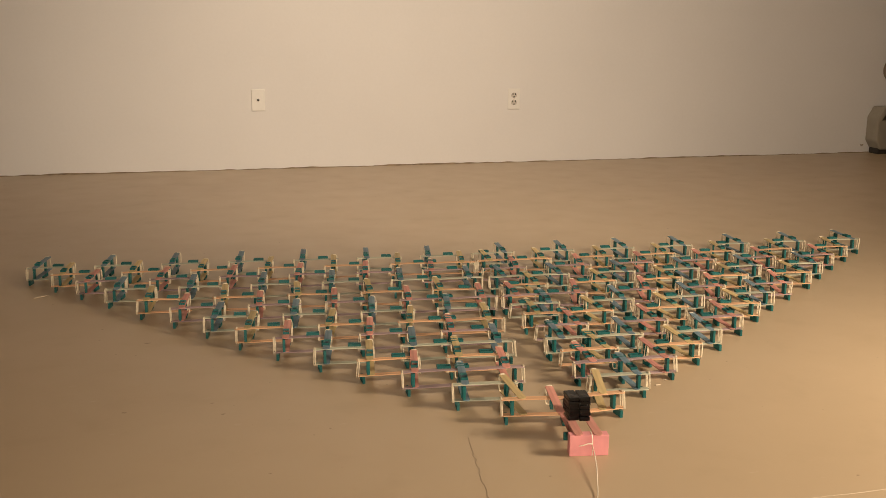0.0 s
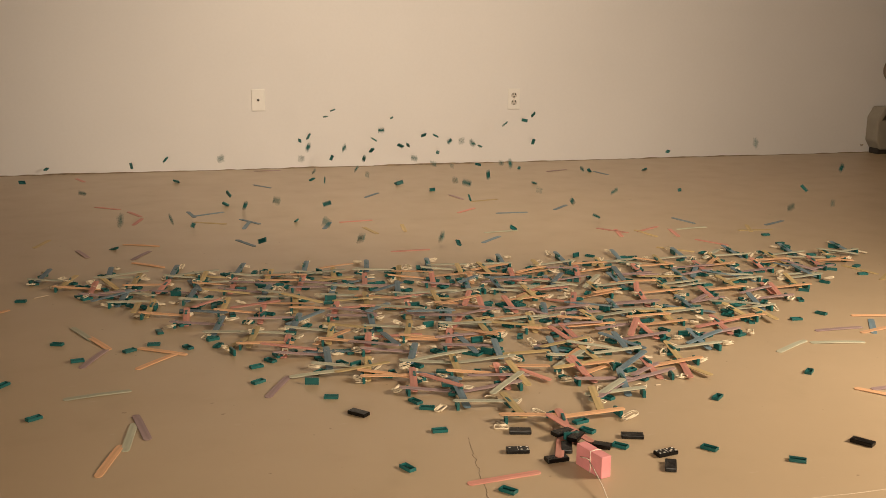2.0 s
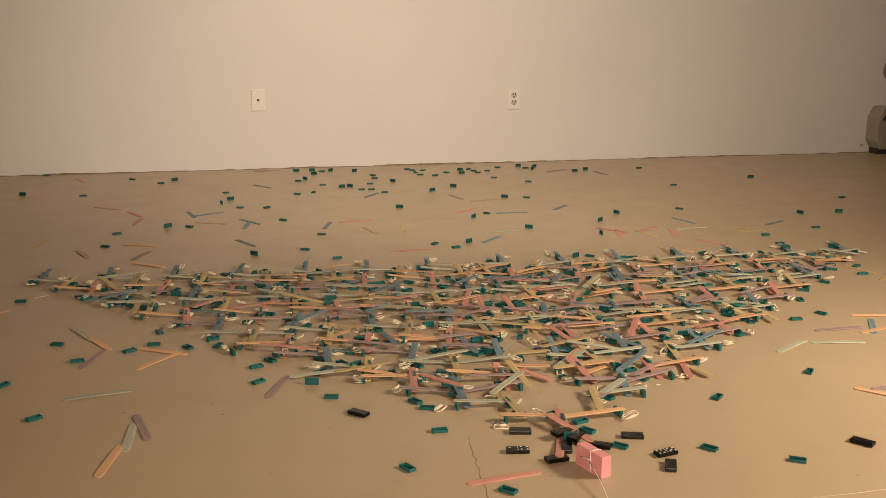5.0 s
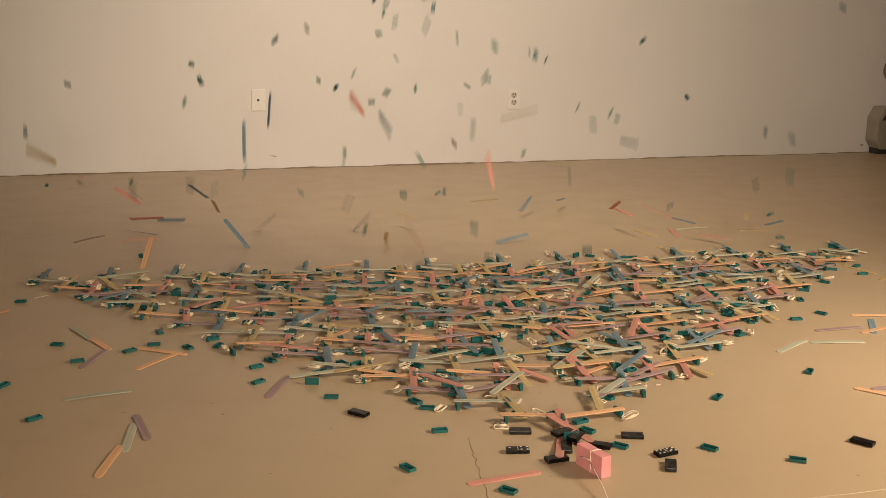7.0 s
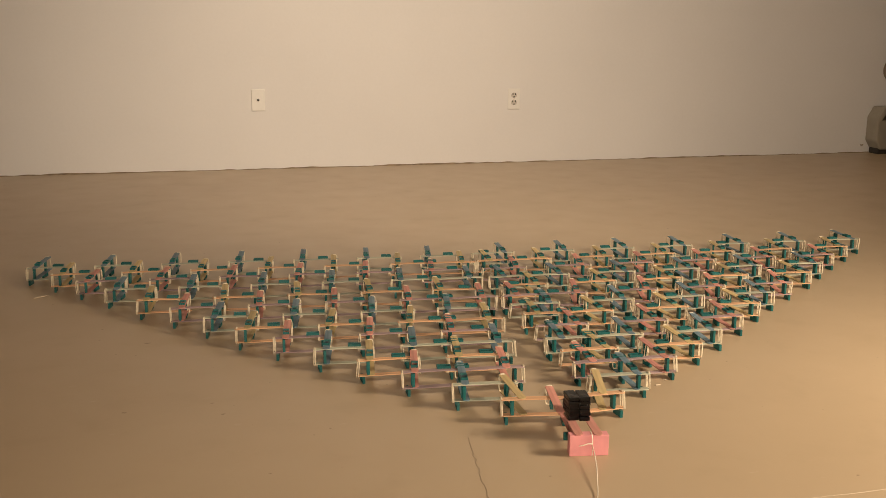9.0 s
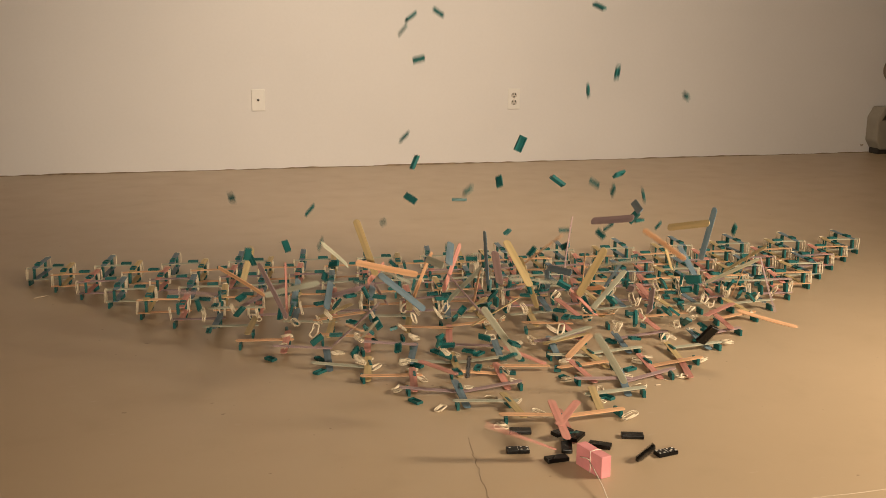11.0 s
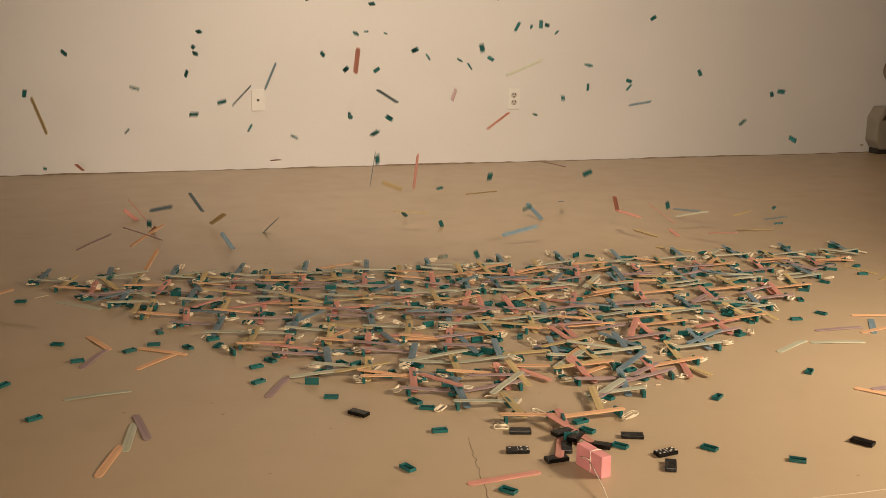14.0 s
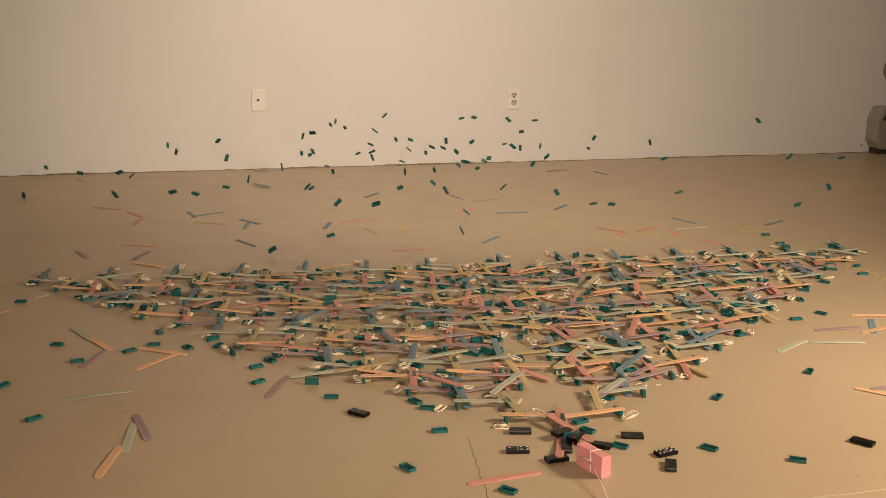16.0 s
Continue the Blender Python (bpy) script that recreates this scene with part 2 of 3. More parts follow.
def heater():
    """A low beige wall unit with a rounded end, a dark top grille and a dark base."""
    root = new("wall_heater")
    root.matrix_world = ROOM @ pose(2.835, -0.003, 0)
    outline = [(0.0, 0.085), (0.0, 0.235), (0.04, 0.305), (0.72, 0.305), (0.72, 0.03), (0.035, 0.03)]
    bm = bmesh.new()
    near = [bm.verts.new((x, -0.12, z)) for x, z in outline]
    rear = [bm.verts.new((x, 0.0, z)) for x, z in outline]
    bm.faces.new(near)
    bm.faces.new(list(reversed(rear)))
    for k in range(len(outline)):
        bm.faces.new((near[k], rear[k], rear[(k + 1) % 6], near[(k + 1) % 6]))
    bmesh.ops.recalc_face_normals(bm, faces=bm.faces[:])
    bmesh.ops.bevel(bm, geom=bm.edges[:], offset=0.012, segments=3, affect="EDGES", profile=0.5)
    part("casing", bm, ENAMEL, root)
    part("base", box(bmesh.new(), 0.03, 0.70, -0.105, -0.01, 0.0, 0.045, 0.006), GRILLE, root, "dark recessed base")
    bm = bmesh.new()
    for y in (-0.124, -0.118):
        pts = [bm.verts.new((x, y, z)) for x, z in ((0.03, 0.220), (0.075, 0.288), (0.5, 0.288), (0.5, 0.220))]
        bm.faces.new(pts)
    bmesh.ops.bridge_loops(bm, edges=bm.edges[:])
    grille = part("grille", bm, GRILLE, root, "dark slanted air grille")
    for i in range(4):
        z = 0.234 + 0.013 * i
        part("slat", box(bmesh.new(), 0.10, 0.49, -0.1275, -0.1235, z, z + 0.004, 0.001, 1), ENAMEL, grille)
    part("front_panel", box(bmesh.new(), 0.075, 0.69, -0.126, -0.119, 0.06, 0.205, 0.004), ENAMEL, root)
    tagged(root, "low beige metal heater with dark grille against the wall", "heater")


heater()
# a dull brown flattened ball against the wall above the heater
blob = bmesh.new()
bmesh.ops.create_uvsphere(blob, u_segments=24, v_segments=14, radius=0.062)
bmesh.ops.transform(blob, matrix=Matrix.Diagonal((0.9, 0.4, 1.15, 1)), verts=blob.verts[:])
for f in blob.faces:
    f.smooth = True
fitting = part("wall_fitting", blob, speckled("dull_brown", (0.19, 0.15, 0.115), 0.8))
fitting.matrix_world = ROOM @ pose(2.972, -0.02, 0.535)
tagged(fitting, "dull brown rounded shape on the wall above the heater", "wall fitting")
nub = part("wall_hook", tube([(0, 0, 0), (0, -0.012, 0), (0, -0.02, 0.004)], 0.004), SEAM)
nub.matrix_world = ROOM @ pose(2.813, 0, 0.05)
tagged(nub, "small dark pipe stub in the wall near the heater", "pipe stub")


# ---- pieces of the stick chain ----
STICK_L, STICK_W, STICK_T = 0.150, 0.0175, 0.0019
DOM_L, DOM_W, DOM_T = 0.0324, 0.0162, 0.0067
TIER = 0.0346  # from a lower stick to the one above it


def stick_mesh(colour, bow=0.0):
    """A flat craft stick along x with round ends, its middle raised by the bow."""
    bm = bmesh.new()
    h, r = STICK_L / 2, STICK_W / 2
    rim = []
    for cx, a0 in ((h - r, -90), (-h + r, 90)):
        rim += [(cx + r * math.cos(radians(a0 + 22.5 * k)), r * math.sin(radians(a0 + 22.5 * k))) for k in range(9)]
        rim += [(x if cx > 0 else -x, math.copysign(r, cx)) for x in (0.045, 0.025, 0.0, -0.025, -0.045)]
    edge = 0.0004

    def lift(x):
        return bow * (1 - (x / h) ** 2)

    rings = []
    for z, s in ((-STICK_T / 2, edge), (-STICK_T / 2 + edge, 0), (STICK_T / 2 - edge, 0), (STICK_T / 2, edge)):
        rings.append([bm.verts.new((x * (1 - s / h), y * (1 - s / r), z + lift(x))) for x, y in rim])
    n = len(rim)
    for a, b in zip(rings, rings[1:]):
        for k in range(n):
            bm.faces.new((a[k], a[(k + 1) % n], b[(k + 1) % n], b[k]))
    # the faces are strips from one long edge to the other
    for ring, flip in ((rings[0], True), (rings[-1], False)):
        strips = [ring[0:9]] + [(ring[8 + k], ring[9 + k], ring[(27 - k) % n], ring[(28 - k) % n]) for k in range(6)] + [ring[14:23]]
        for strip in strips:
            bm.faces.new(list(reversed(strip)) if flip else strip)
    data = bpy.data.meshes.new("craft_stick")
    bm.to_mesh(data)
    bm.free()
    data.materials.append(WOOD[colour])
    return data


def domino_mesh():
    """A hollow-backed domino along x: a tray with walls, open to +z."""
    bm = bmesh.new()
    hx, hy, hz, w, d = DOM_L / 2, DOM_W / 2, DOM_T / 2, 0.0015, 0.0056
    c = 0.0005
    def ring(x, y, z):
        return [bm.verts.new(v) for v in ((-x, -y, z), (x, -y, z), (x, y, z), (-x, y, z))]
    rings = [ring(hx - c, hy - c, -hz), ring(hx, hy, -hz + c), ring(hx, hy, hz - c), ring(hx - c, hy - c, hz),
             ring(hx - w, hy - w, hz), ring(hx - w - 0.0006, hy - w - 0.0006, hz - d)]
    bm.faces.new(list(reversed(rings[0])))
    for a, b in zip(rings, rings[1:]):
        for k in range(4):
            bm.faces.new((a[k], a[(k + 1) % 4], b[(k + 1) % 4], b[k]))
    bm.faces.new(rings[-1])
    data = bpy.data.meshes.new("domino")
    bm.to_mesh(data)
    bm.free()
    data.materials.append(TEAL)
    return data


def band_half(tall, wide, spread, seed, up):
    """Half of a rubber band wound twice round two stick ends: two bent strands in the y-z plane, open to the middle."""
    bm = bmesh.new()
    for turn in (-1, 1):
        pts = []
        for k in range(13):
            a = math.pi * (k / 12 * 1.04 - 0.02)
            c, sn = math.cos(a), math.sin(a)
            y = math.copysign(abs(c) ** 0.4, c) * (wide / 2 + 0.0007 * math.sin(3 * a + seed + turn))
            z = math.copysign(abs(sn) ** 0.5, sn) * tall / 2
            x = turn * spread * (0.75 + 0.25 * math.cos(a + (0.7 if up else 0.0))) + 0.0004 * math.sin(2 * a + seed + turn)
            pts.append((x, y, z if up else -z))
        strand = tube(pts, 0.0013, 5)
        data = bpy.data.meshes.new("strand")
        strand.to_mesh(data)
        strand.free()
        bm.from_mesh(data)
        bpy.data.meshes.remove(data)
    data = bpy.data.meshes.new("rubber_band")
    bm.to_mesh(data)
    bm.free()
    data.materials.append(RUBBER)
    return data


STICK = {c: stick_mesh(c) for c in WOOD}
DOMINO = domino_mesh()
BOWED = {c: stick_mesh(c, 0.0013) for c in ("orange", "mint", "lilac")}
BANDS = [[band_half(0.0424, 0.0148, spread, seed, up) for up in (False, True)] for spread, seed in ((0.0013, 0.4), (0.0026, 2.0), (0.0018, 4.4))]
STICK_LABEL = {
    "orange": "orange-dyed flat wooden craft stick", "mint": "pale mint-green flat wooden craft stick", "lilac": "dull lilac-dyed flat wooden craft stick",
    "pink": "pink-dyed flat wooden craft stick", "yellow": "yellow-dyed flat wooden craft stick", "blue": "slate-blue-dyed flat wooden craft stick"}
DOMINO_SORT = {
    "foot": ("foot_domino", "teal hollow plastic domino propping a stick off the floor"),
    "post": ("post_domino", "teal hollow plastic domino wedged between two sticks"),
    "flat": ("loose_domino", "teal hollow plastic domino laid on the sticks")}
rng = random.Random(11)
pieces = []


def quat(rx, ry, rz):
    return Euler((radians(rx), radians(ry), radians(rz))).to_quaternion()


def piece(kind, role, data, place, turn, release, colour="", row=0):
    """One loose piece of the chain at its place in the standing pattern."""
    if kind == "craft_stick":
        ob = tagged(new(colour + "_craft_stick", data), STICK_LABEL[colour], "craft stick", colour + " sticks of the chain")
    elif kind == "domino":
        name, label = DOMINO_SORT[role]
        ob = tagged(new(name, data), label, "domino", name.replace("_", " ") + " pieces of the chain")
    else:
        ob = new(kind, data[0])
        upper = new("upper_loop", data[1])
        upper.parent = ob
        tagged(ob, "cream natural rubber band looped round stick ends", "rubber band", "rubber bands of the chain")
    ob.matrix_world = Matrix.Translation(place) @ turn.to_matrix().to_4x4()
    it = dict(ob=ob, kind=kind, role=role, p0=Vector(place), q0=turn.copy(), t0=release, colour=colour, row=row, rest=None)
    pieces.append(it)
    return it


Z_LOW = DOM_W + STICK_T / 2
Z_UP = Z_LOW + STICK_T + TIER
A_COLOUR, B_COLOUR = ("orange", "mint", "lilac"), ("yellow", "blue", "pink")


def jog(a):
    return rng.uniform(-a, a)


def release_of(row):
    return 0.37 + 0.0305 * row + rng.uniform(-0.012, 0.012)


def cross_pair(end, node, row, free_band, flat, back=(0, 1)):
    """Two sticks one above the other from a node outwards to a footed end, held apart by dominoes."""
    end, node, back = Vector((*end, 0)), Vector((*node, 0)), Vector((*back, 0)).normalized()
    d = (end - node).normalized()
    yaw = math.degrees(math.atan2(d.y, d.x)) + jog(2)
    mid = end + d * 0.014 - d * STICK_L / 2
    col, t = A_COLOUR[row % 3], release_of(row)
    for role, z in (("low", Z_LOW), ("up", Z_UP)):
        piece("craft_stick", role, (BOWED if role == "up" else STICK)[col], mid + Vector((jog(0.002), jog(0.002), z)), quat(jog(1), jog(0.6), yaw), t, col, row)
    piece("domino", "foot", DOMINO, end + Vector((jog(0.002), jog(0.002), DOM_W / 2)), quat(90, 0, yaw + 90 + jog(8)), t, row=row)
    piece("domino", "post", DOMINO, end - d * 0.013 + Vector((0, 0, DOM_W + STICK_T + TIER / 2)), quat(0, 90, yaw + jog(6)) , t, row=row)
    if flat:
        piece("domino", "flat", DOMINO, node + d * 0.021 + back * 0.0125 + Vector((0, 0, Z_UP + STICK_T / 2 + DOM_T / 2 + 0.0003)), quat(0, 0, yaw + jog(4)), t, row=row)
    ends = [end + d * 0.0100] + ([end - d * (STICK_L - 0.018)] if free_band else [])
    for e in ends:
        piece("rubber_band", "band", rng.choice(BANDS), e + Vector((jog(0.002), jog(0.002), (Z_LOW + Z_UP) / 2)), quat(jog(3), jog(6), yaw + jog(8)), t, row=row)


def depth_pair(front, back, row, colour, flat=True, prop=False):
    """Two sticks that lead from one row's end to the next row's node."""
    front, back = Vector((*front, 0)), Vector((*back, 0))
    d = (back - front).normalized()
    yaw = math.degrees(math.atan2(d.y, d.x)) + jog(2)
    mid, t = front + d * (STICK_L / 2 - 0.010), release_of(row + 0.5)
    for role, z, slope in (("low", Z_LOW + STICK_T, 0), ("up", Z_UP + STICK_T + 0.0022, -1.8)):
        piece("craft_stick", role, STICK[colour], mid + Vector((jog(0.002), jog(0.002), z)), quat(jog(1), slope + jog(0.6), yaw), t, colour, row)
    tip = mid + d * STICK_L / 2
    piece("domino", "post", DOMINO, tip - d * 0.034 + Vector((0, 0, DOM_W + 2 * STICK_T + TIER / 2)), quat(0, 90, yaw + 90 + jog(6)), t, row=row)
    piece("domino", "foot", DOMINO, tip - d * 0.046 + Vector((0, 0, DOM_W / 2 + 0.001)), quat(90, 0, yaw + jog(8)), t, row=row)
    if prop:
        piece("domino", "foot", DOMINO, front + d * 0.006 + Vector((0, 0, DOM_W / 2 + 0.001)), quat(90, 0, yaw + 90), t, row=row)
    if flat:
        piece("domino", "flat", DOMINO, tip - d * 0.106 + Vector((0, 0, Z_UP + 1.5 * STICK_T + DOM_T / 2)), quat(0, 0, yaw + jog(4)), t, row=row)
    piece("rubber_band", "band", rng.choice(BANDS), tip - d * 0.004 + Vector((0, 0, (Z_LOW + Z_UP) / 2 + STICK_T + 0.003)), quat(jog(3), jog(6), yaw + jog(8)), t, row=row)


# feet of the outermost pair of each row, on both edges of the triangle
EDGE_L = [(0.135, 2.048), (0.034, 2.132), (-0.080, 2.214), (-0.188, 2.295), (-0.299, 2.374), (-0.412, 2.462), (-0.524, 2.542),
          (-0.631, 2.638), (-0.741, 2.730), (-0.857, 2.810), (-0.984, 2.925), (-1.100, 3.018), (-1.210, 3.103), (-1.322, 3.185)]
EDGE_R = [(0.381, 2.093), (0.459, 2.214), (0.549, 2.333), (0.634, 2.442), (0.716, 2.557), (0.807, 2.686), (0.892, 2.818),
          (0.969, 2.936), (1.062, 3.052), (1.168, 3.190), (1.251, 3.318), (1.336, 3.446), (1.434, 3.576), (1.525, 3.706)]
APEX = Vector((0.2558, 2.0549))
SIDES = (
    (EDGE_L, 0.1059 * Vector((-math.cos(0.1552), -math.sin(0.1552))), 0.1042 * Vector((-math.sin(0.0799), math.cos(0.0799))), 1.48),
    (EDGE_R, 0.1100 * Vector((math.cos(0.1937), math.sin(0.1937))), 0.1049 * Vector((-math.sin(0.1842), math.cos(0.1842))), 1.14))


def build_chain():
    depth_pair(APEX - SIDES[0][2], APEX, -0.6, "pink", flat=False, prop=True)
    for it in pieces:
        if it["role"] in ("up", "post", "band"):
            it["p0"] += Vector((-0.021, 0.022, 0))
    for edge, a, b, inner in SIDES:
        ends = {}
        for row in range(14):
            outer = Vector(edge[row])
            count = max(1, (row + 1) // 2)
            ends[row] = [outer - 2 * j * a for j in range(count)]
        ends_in = {}
        for row in range(14):
            count = len(ends[row])
            for j, e in enumerate(ends[row]):
                node = APEX if row == 0 else e - a
                last = j == count - 1
                paired = row % 2 == 0 and last
                cross_pair(e, node, row, free_band=row > 0 and not paired, flat=row > 1, back=b)
                if paired and row:
                    far = node - inner * a
                    cross_pair(far, node, row, False, True, b)
                    ends_in[row] = far
            # sticks leading back from each end of this row to the next row
            starts = list(ends[row]) + ([ends_in[row]] if row in ends_in else [])
            for j, e in enumerate(starts):
                outward = j < len(ends[row])
                goal = ends[row + 1][j] - a if row < 13 and outward else e + b
                d = (goal - e).normalized()
                near = e + ((-0.34 if row == 0 else -0.16) if outward else 0.3) * a
                if row == 0:
                    d = (goal - 0.05 * a - near).normalized()
                depth_pair(near, near + d * 0.105, row, B_COLOUR[row % 3], flat=row > 0)


build_chain()

def splinter(x, y, turn, long):
    bm = box(bmesh.new(), -long / 2, long / 2, -0.0022, 0.0022, 0.0, 0.0018, 0.0006, 1)
    for v in bm.verts:
        v.co.y *= 1 - 0.7 * (v.co.x / long + 0.5)
    ob = tagged(part("wood_splinter", bm, CRACK_PALE), "pale thin wood splinter lying on the floor", "splinter", "splinters on the floor")
    ob.matrix_world = pose(x, y, 0.0003, 0, 0, turn)


splinter(-1.232, 3.036, 50, 0.05)
splinter(0.507, 2.282, 20, 0.014)
splinter(0.532, 2.317, -40, 0.011)

# ---- where pieces come to rest outside the heap: x, y, and the turn of a stick ----
DOMINOES_NEAR = [(-1.270, 2.975, 5), (-1.008, 2.560, -8), (-0.909, 2.429, 25), (-0.804, 2.511, 50), (-0.756, 2.564, 10), (-0.661, 2.542, -45),
    (-0.586, 2.557, 75), (-0.457, 2.393, 35), (-0.433, 2.285, 48), (-0.251, 2.187, 0), (-0.870, 2.051, 48), (-1.021, 2.253, 70), (-0.033, 2.124, -8),
    (-0.005, 1.997, 12), (-0.065, 1.814, -50), (0.121, 1.720, -35), (0.358, 1.923, -35), (0.625, 2.199, 55), (0.535, 1.914, -38), (0.693, 1.859, -20),
    (0.895, 2.376, 60), (1.108, 2.889, -45), (1.015, 2.829, 8), (1.424, 3.375, 5), (0.295, 2.050, 30), (0.266, 1.963, 45), (0.303, 2.001, -40),
    (1.292, 4.020, 10), (1.298, 3.860, 20)]
DOMINOES_FAR_A = [(-2.154, 5.517), (-1.734, 4.868), (-2.028, 4.875), (-1.653, 5.392), (-1.465, 5.262), (-1.419, 5.360), (-1.067, 4.970), (-1.005,
    4.777), (-1.025, 4.669), (-0.920, 4.569), (-0.800, 4.573), (-0.681, 4.279), (-1.129, 4.121), (-1.042, 4.124), (-1.294, 3.980), (-1.264, 3.741),
    (-0.684, 3.621), (-0.512, 3.710), (-0.483, 3.989), (-0.378, 3.574), (-0.199, 4.589), (-0.032, 3.820), (0.049, 3.761), (0.100, 3.853), (0.132,
    4.365), (0.192, 4.460), (0.402, 4.881), (0.451, 5.381), (0.296, 4.878), (-0.055, 5.069), (0.051, 5.198)]
DOMINOES_FAR_B = [(0.274, 5.515), (0.353, 4.135), (0.313, 5.911), (0.744, 5.766), (0.814, 5.836), (1.137, 5.916), (1.201, 5.289), (1.681, 5.561),
    (1.075, 4.595), (0.769, 4.475), (0.671, 4.301), (0.635, 4.027), (1.592, 4.497), (1.549, 4.176), (1.776, 4.530), (1.941, 4.926), (-0.827, 5.712),
    (-0.742, 5.737), (-0.682, 5.717), (-0.637, 5.741), (-0.738, 5.421), (-0.714, 4.947), (-0.641, 5.000), (-0.766, 5.361), (-0.623, 5.232), (-0.713,
    5.608), (-0.501, 5.723), (-0.387, 5.576)]
DOMINOES_FAR_C = [(-0.370, 5.473), (-0.517, 5.162), (-0.478, 5.181), (-0.381, 5.277), (-0.362, 5.095), (-0.289, 5.011), (-0.267, 5.358), (-0.411,
    5.094), (-0.176, 5.779), (-0.118, 5.781), (-0.157, 5.691), (-0.127, 5.606), (-0.045, 5.587), (0.017, 5.697), (0.094, 5.788), (0.102, 5.656),
    (0.144, 5.835), (0.171, 5.768), (0.194, 5.703), (0.248, 5.771), (0.438, 5.962), (0.475, 5.893), (0.529, 5.942), (0.511, 5.848), (-0.209, 5.823)]
STICKS_NEAR = [("lilac", -0.629, 2.011, -64), ("mint", -0.638, 1.959, 99), ("orange", -0.642, 1.844, 90), ("mint", -0.782, 2.196, 24), ("lilac",
    -0.381, 2.258, 79), ("mint", -0.976, 2.656, -51), ("orange", -0.906, 2.579, -50), ("lilac", -0.875, 2.452, 84), ("orange", -0.720, 2.511, -20),
    ("orange", -0.710, 2.437, 61), ("orange", -1.303, 2.822, 63), ("pink", 0.117, 1.776, 21), ("mint", 1.055, 2.617, 3), ("lilac", 1.104, 2.739, 14),
    ("mint", 0.922, 2.582, 44), ("orange", 1.265, 2.873, -1), ("orange", 1.218, 2.739, 28), ("blue", 1.209, 2.767, -109), ("orange", 1.022, 2.223,
    -37), ("lilac", 1.072, 2.279, 15), ("yellow", 1.498, 3.360, 55), ("yellow", 1.441, 3.442, -60)]
STICKS_SIDE = [("pink", 0.691, 4.099, -39), ("pink", 0.708, 4.052, -89), ("pink", 0.842, 4.133, 46), ("yellow", 0.817, 4.047, -64), ("pink", 0.934,
    4.060, -88), ("blue", 1.030, 4.320, -62), ("mint", 1.027, 4.154, 21), ("yellow", 1.281, 4.125, 6), ("yellow", 1.265, 4.161, -99), ("pink", 1.040,
    3.879, -47), ("blue", 1.408, 4.279, 43), ("yellow", 0.870, 3.750, -32)]
STICKS_FAR_A = [("lilac", -0.991, 5.734, 12), ("pink", -1.915, 5.352, -54), ("blue", -0.927, 5.184, -43), ("blue", -0.349, 4.934, 68), ("pink",
    -1.511, 4.540, -25), ("pink", -1.349, 4.402, -52), ("pink", -1.285, 4.231, 92), ("yellow", -0.975, 4.212, -14), ("blue", -1.101, 4.401, -65),
    ("blue", -1.025, 4.415, 43), ("blue", -0.816, 4.247, -45), ("blue", -0.815, 4.163, 92), ("blue", -0.754, 3.823, -51), ("orange", -1.138, 3.772,
    -10), ("lilac", -1.089, 3.604, 81), ("yellow", -1.519, 3.790, 89), ("lilac", -1.306, 3.618, -56)]
STICKS_FAR_B = [("pink", -0.121, 3.708, 16), ("yellow", -0.295, 4.076, -63), ("yellow", -0.163, 4.132, -82), ("mint", 0.235, 4.065, 21), ("blue",
    0.188, 3.912, 60), ("yellow", 0.197, 4.804, 29), ("lilac", 0.062, 4.890, -63), ("pink", 0.104, 4.535, 58), ("blue", 0.306, 4.484, 11), ("blue",
    0.538, 4.626, 61), ("blue", 0.886, 5.712, -65), ("lilac", 0.646, 5.801, 34), ("blue", -0.481, 4.174, 86), ("pink", -0.370, 4.270, 21), ("orange",
    -1.023, 3.456, -27)]
BLACK_REST = [(-0.181, 2.089), (0.162, 1.993), (0.150, 1.896), (0.223, 1.856), (0.249, 1.911), (0.317, 1.923), (0.391, 1.972), (0.442, 1.888), (0.439,
    1.828), (0.854, 1.946), (0.246, 1.967), (0.272, 1.945)]


def claim(test, x, y, reach, first_row=-1):
    """The free piece that suits best: near to the straight way back from where it comes to rest."""
    best = None
    for it in pieces:
        if it["rest"] is None and it["row"] >= first_row and test(it):
            score = abs((it["p0"].xy - Vector((x, y))).length - reach) + rng.uniform(0, 0.5)
            if best is None or score < best[0]:
                best = (score, it)
    return best[1] if best else None


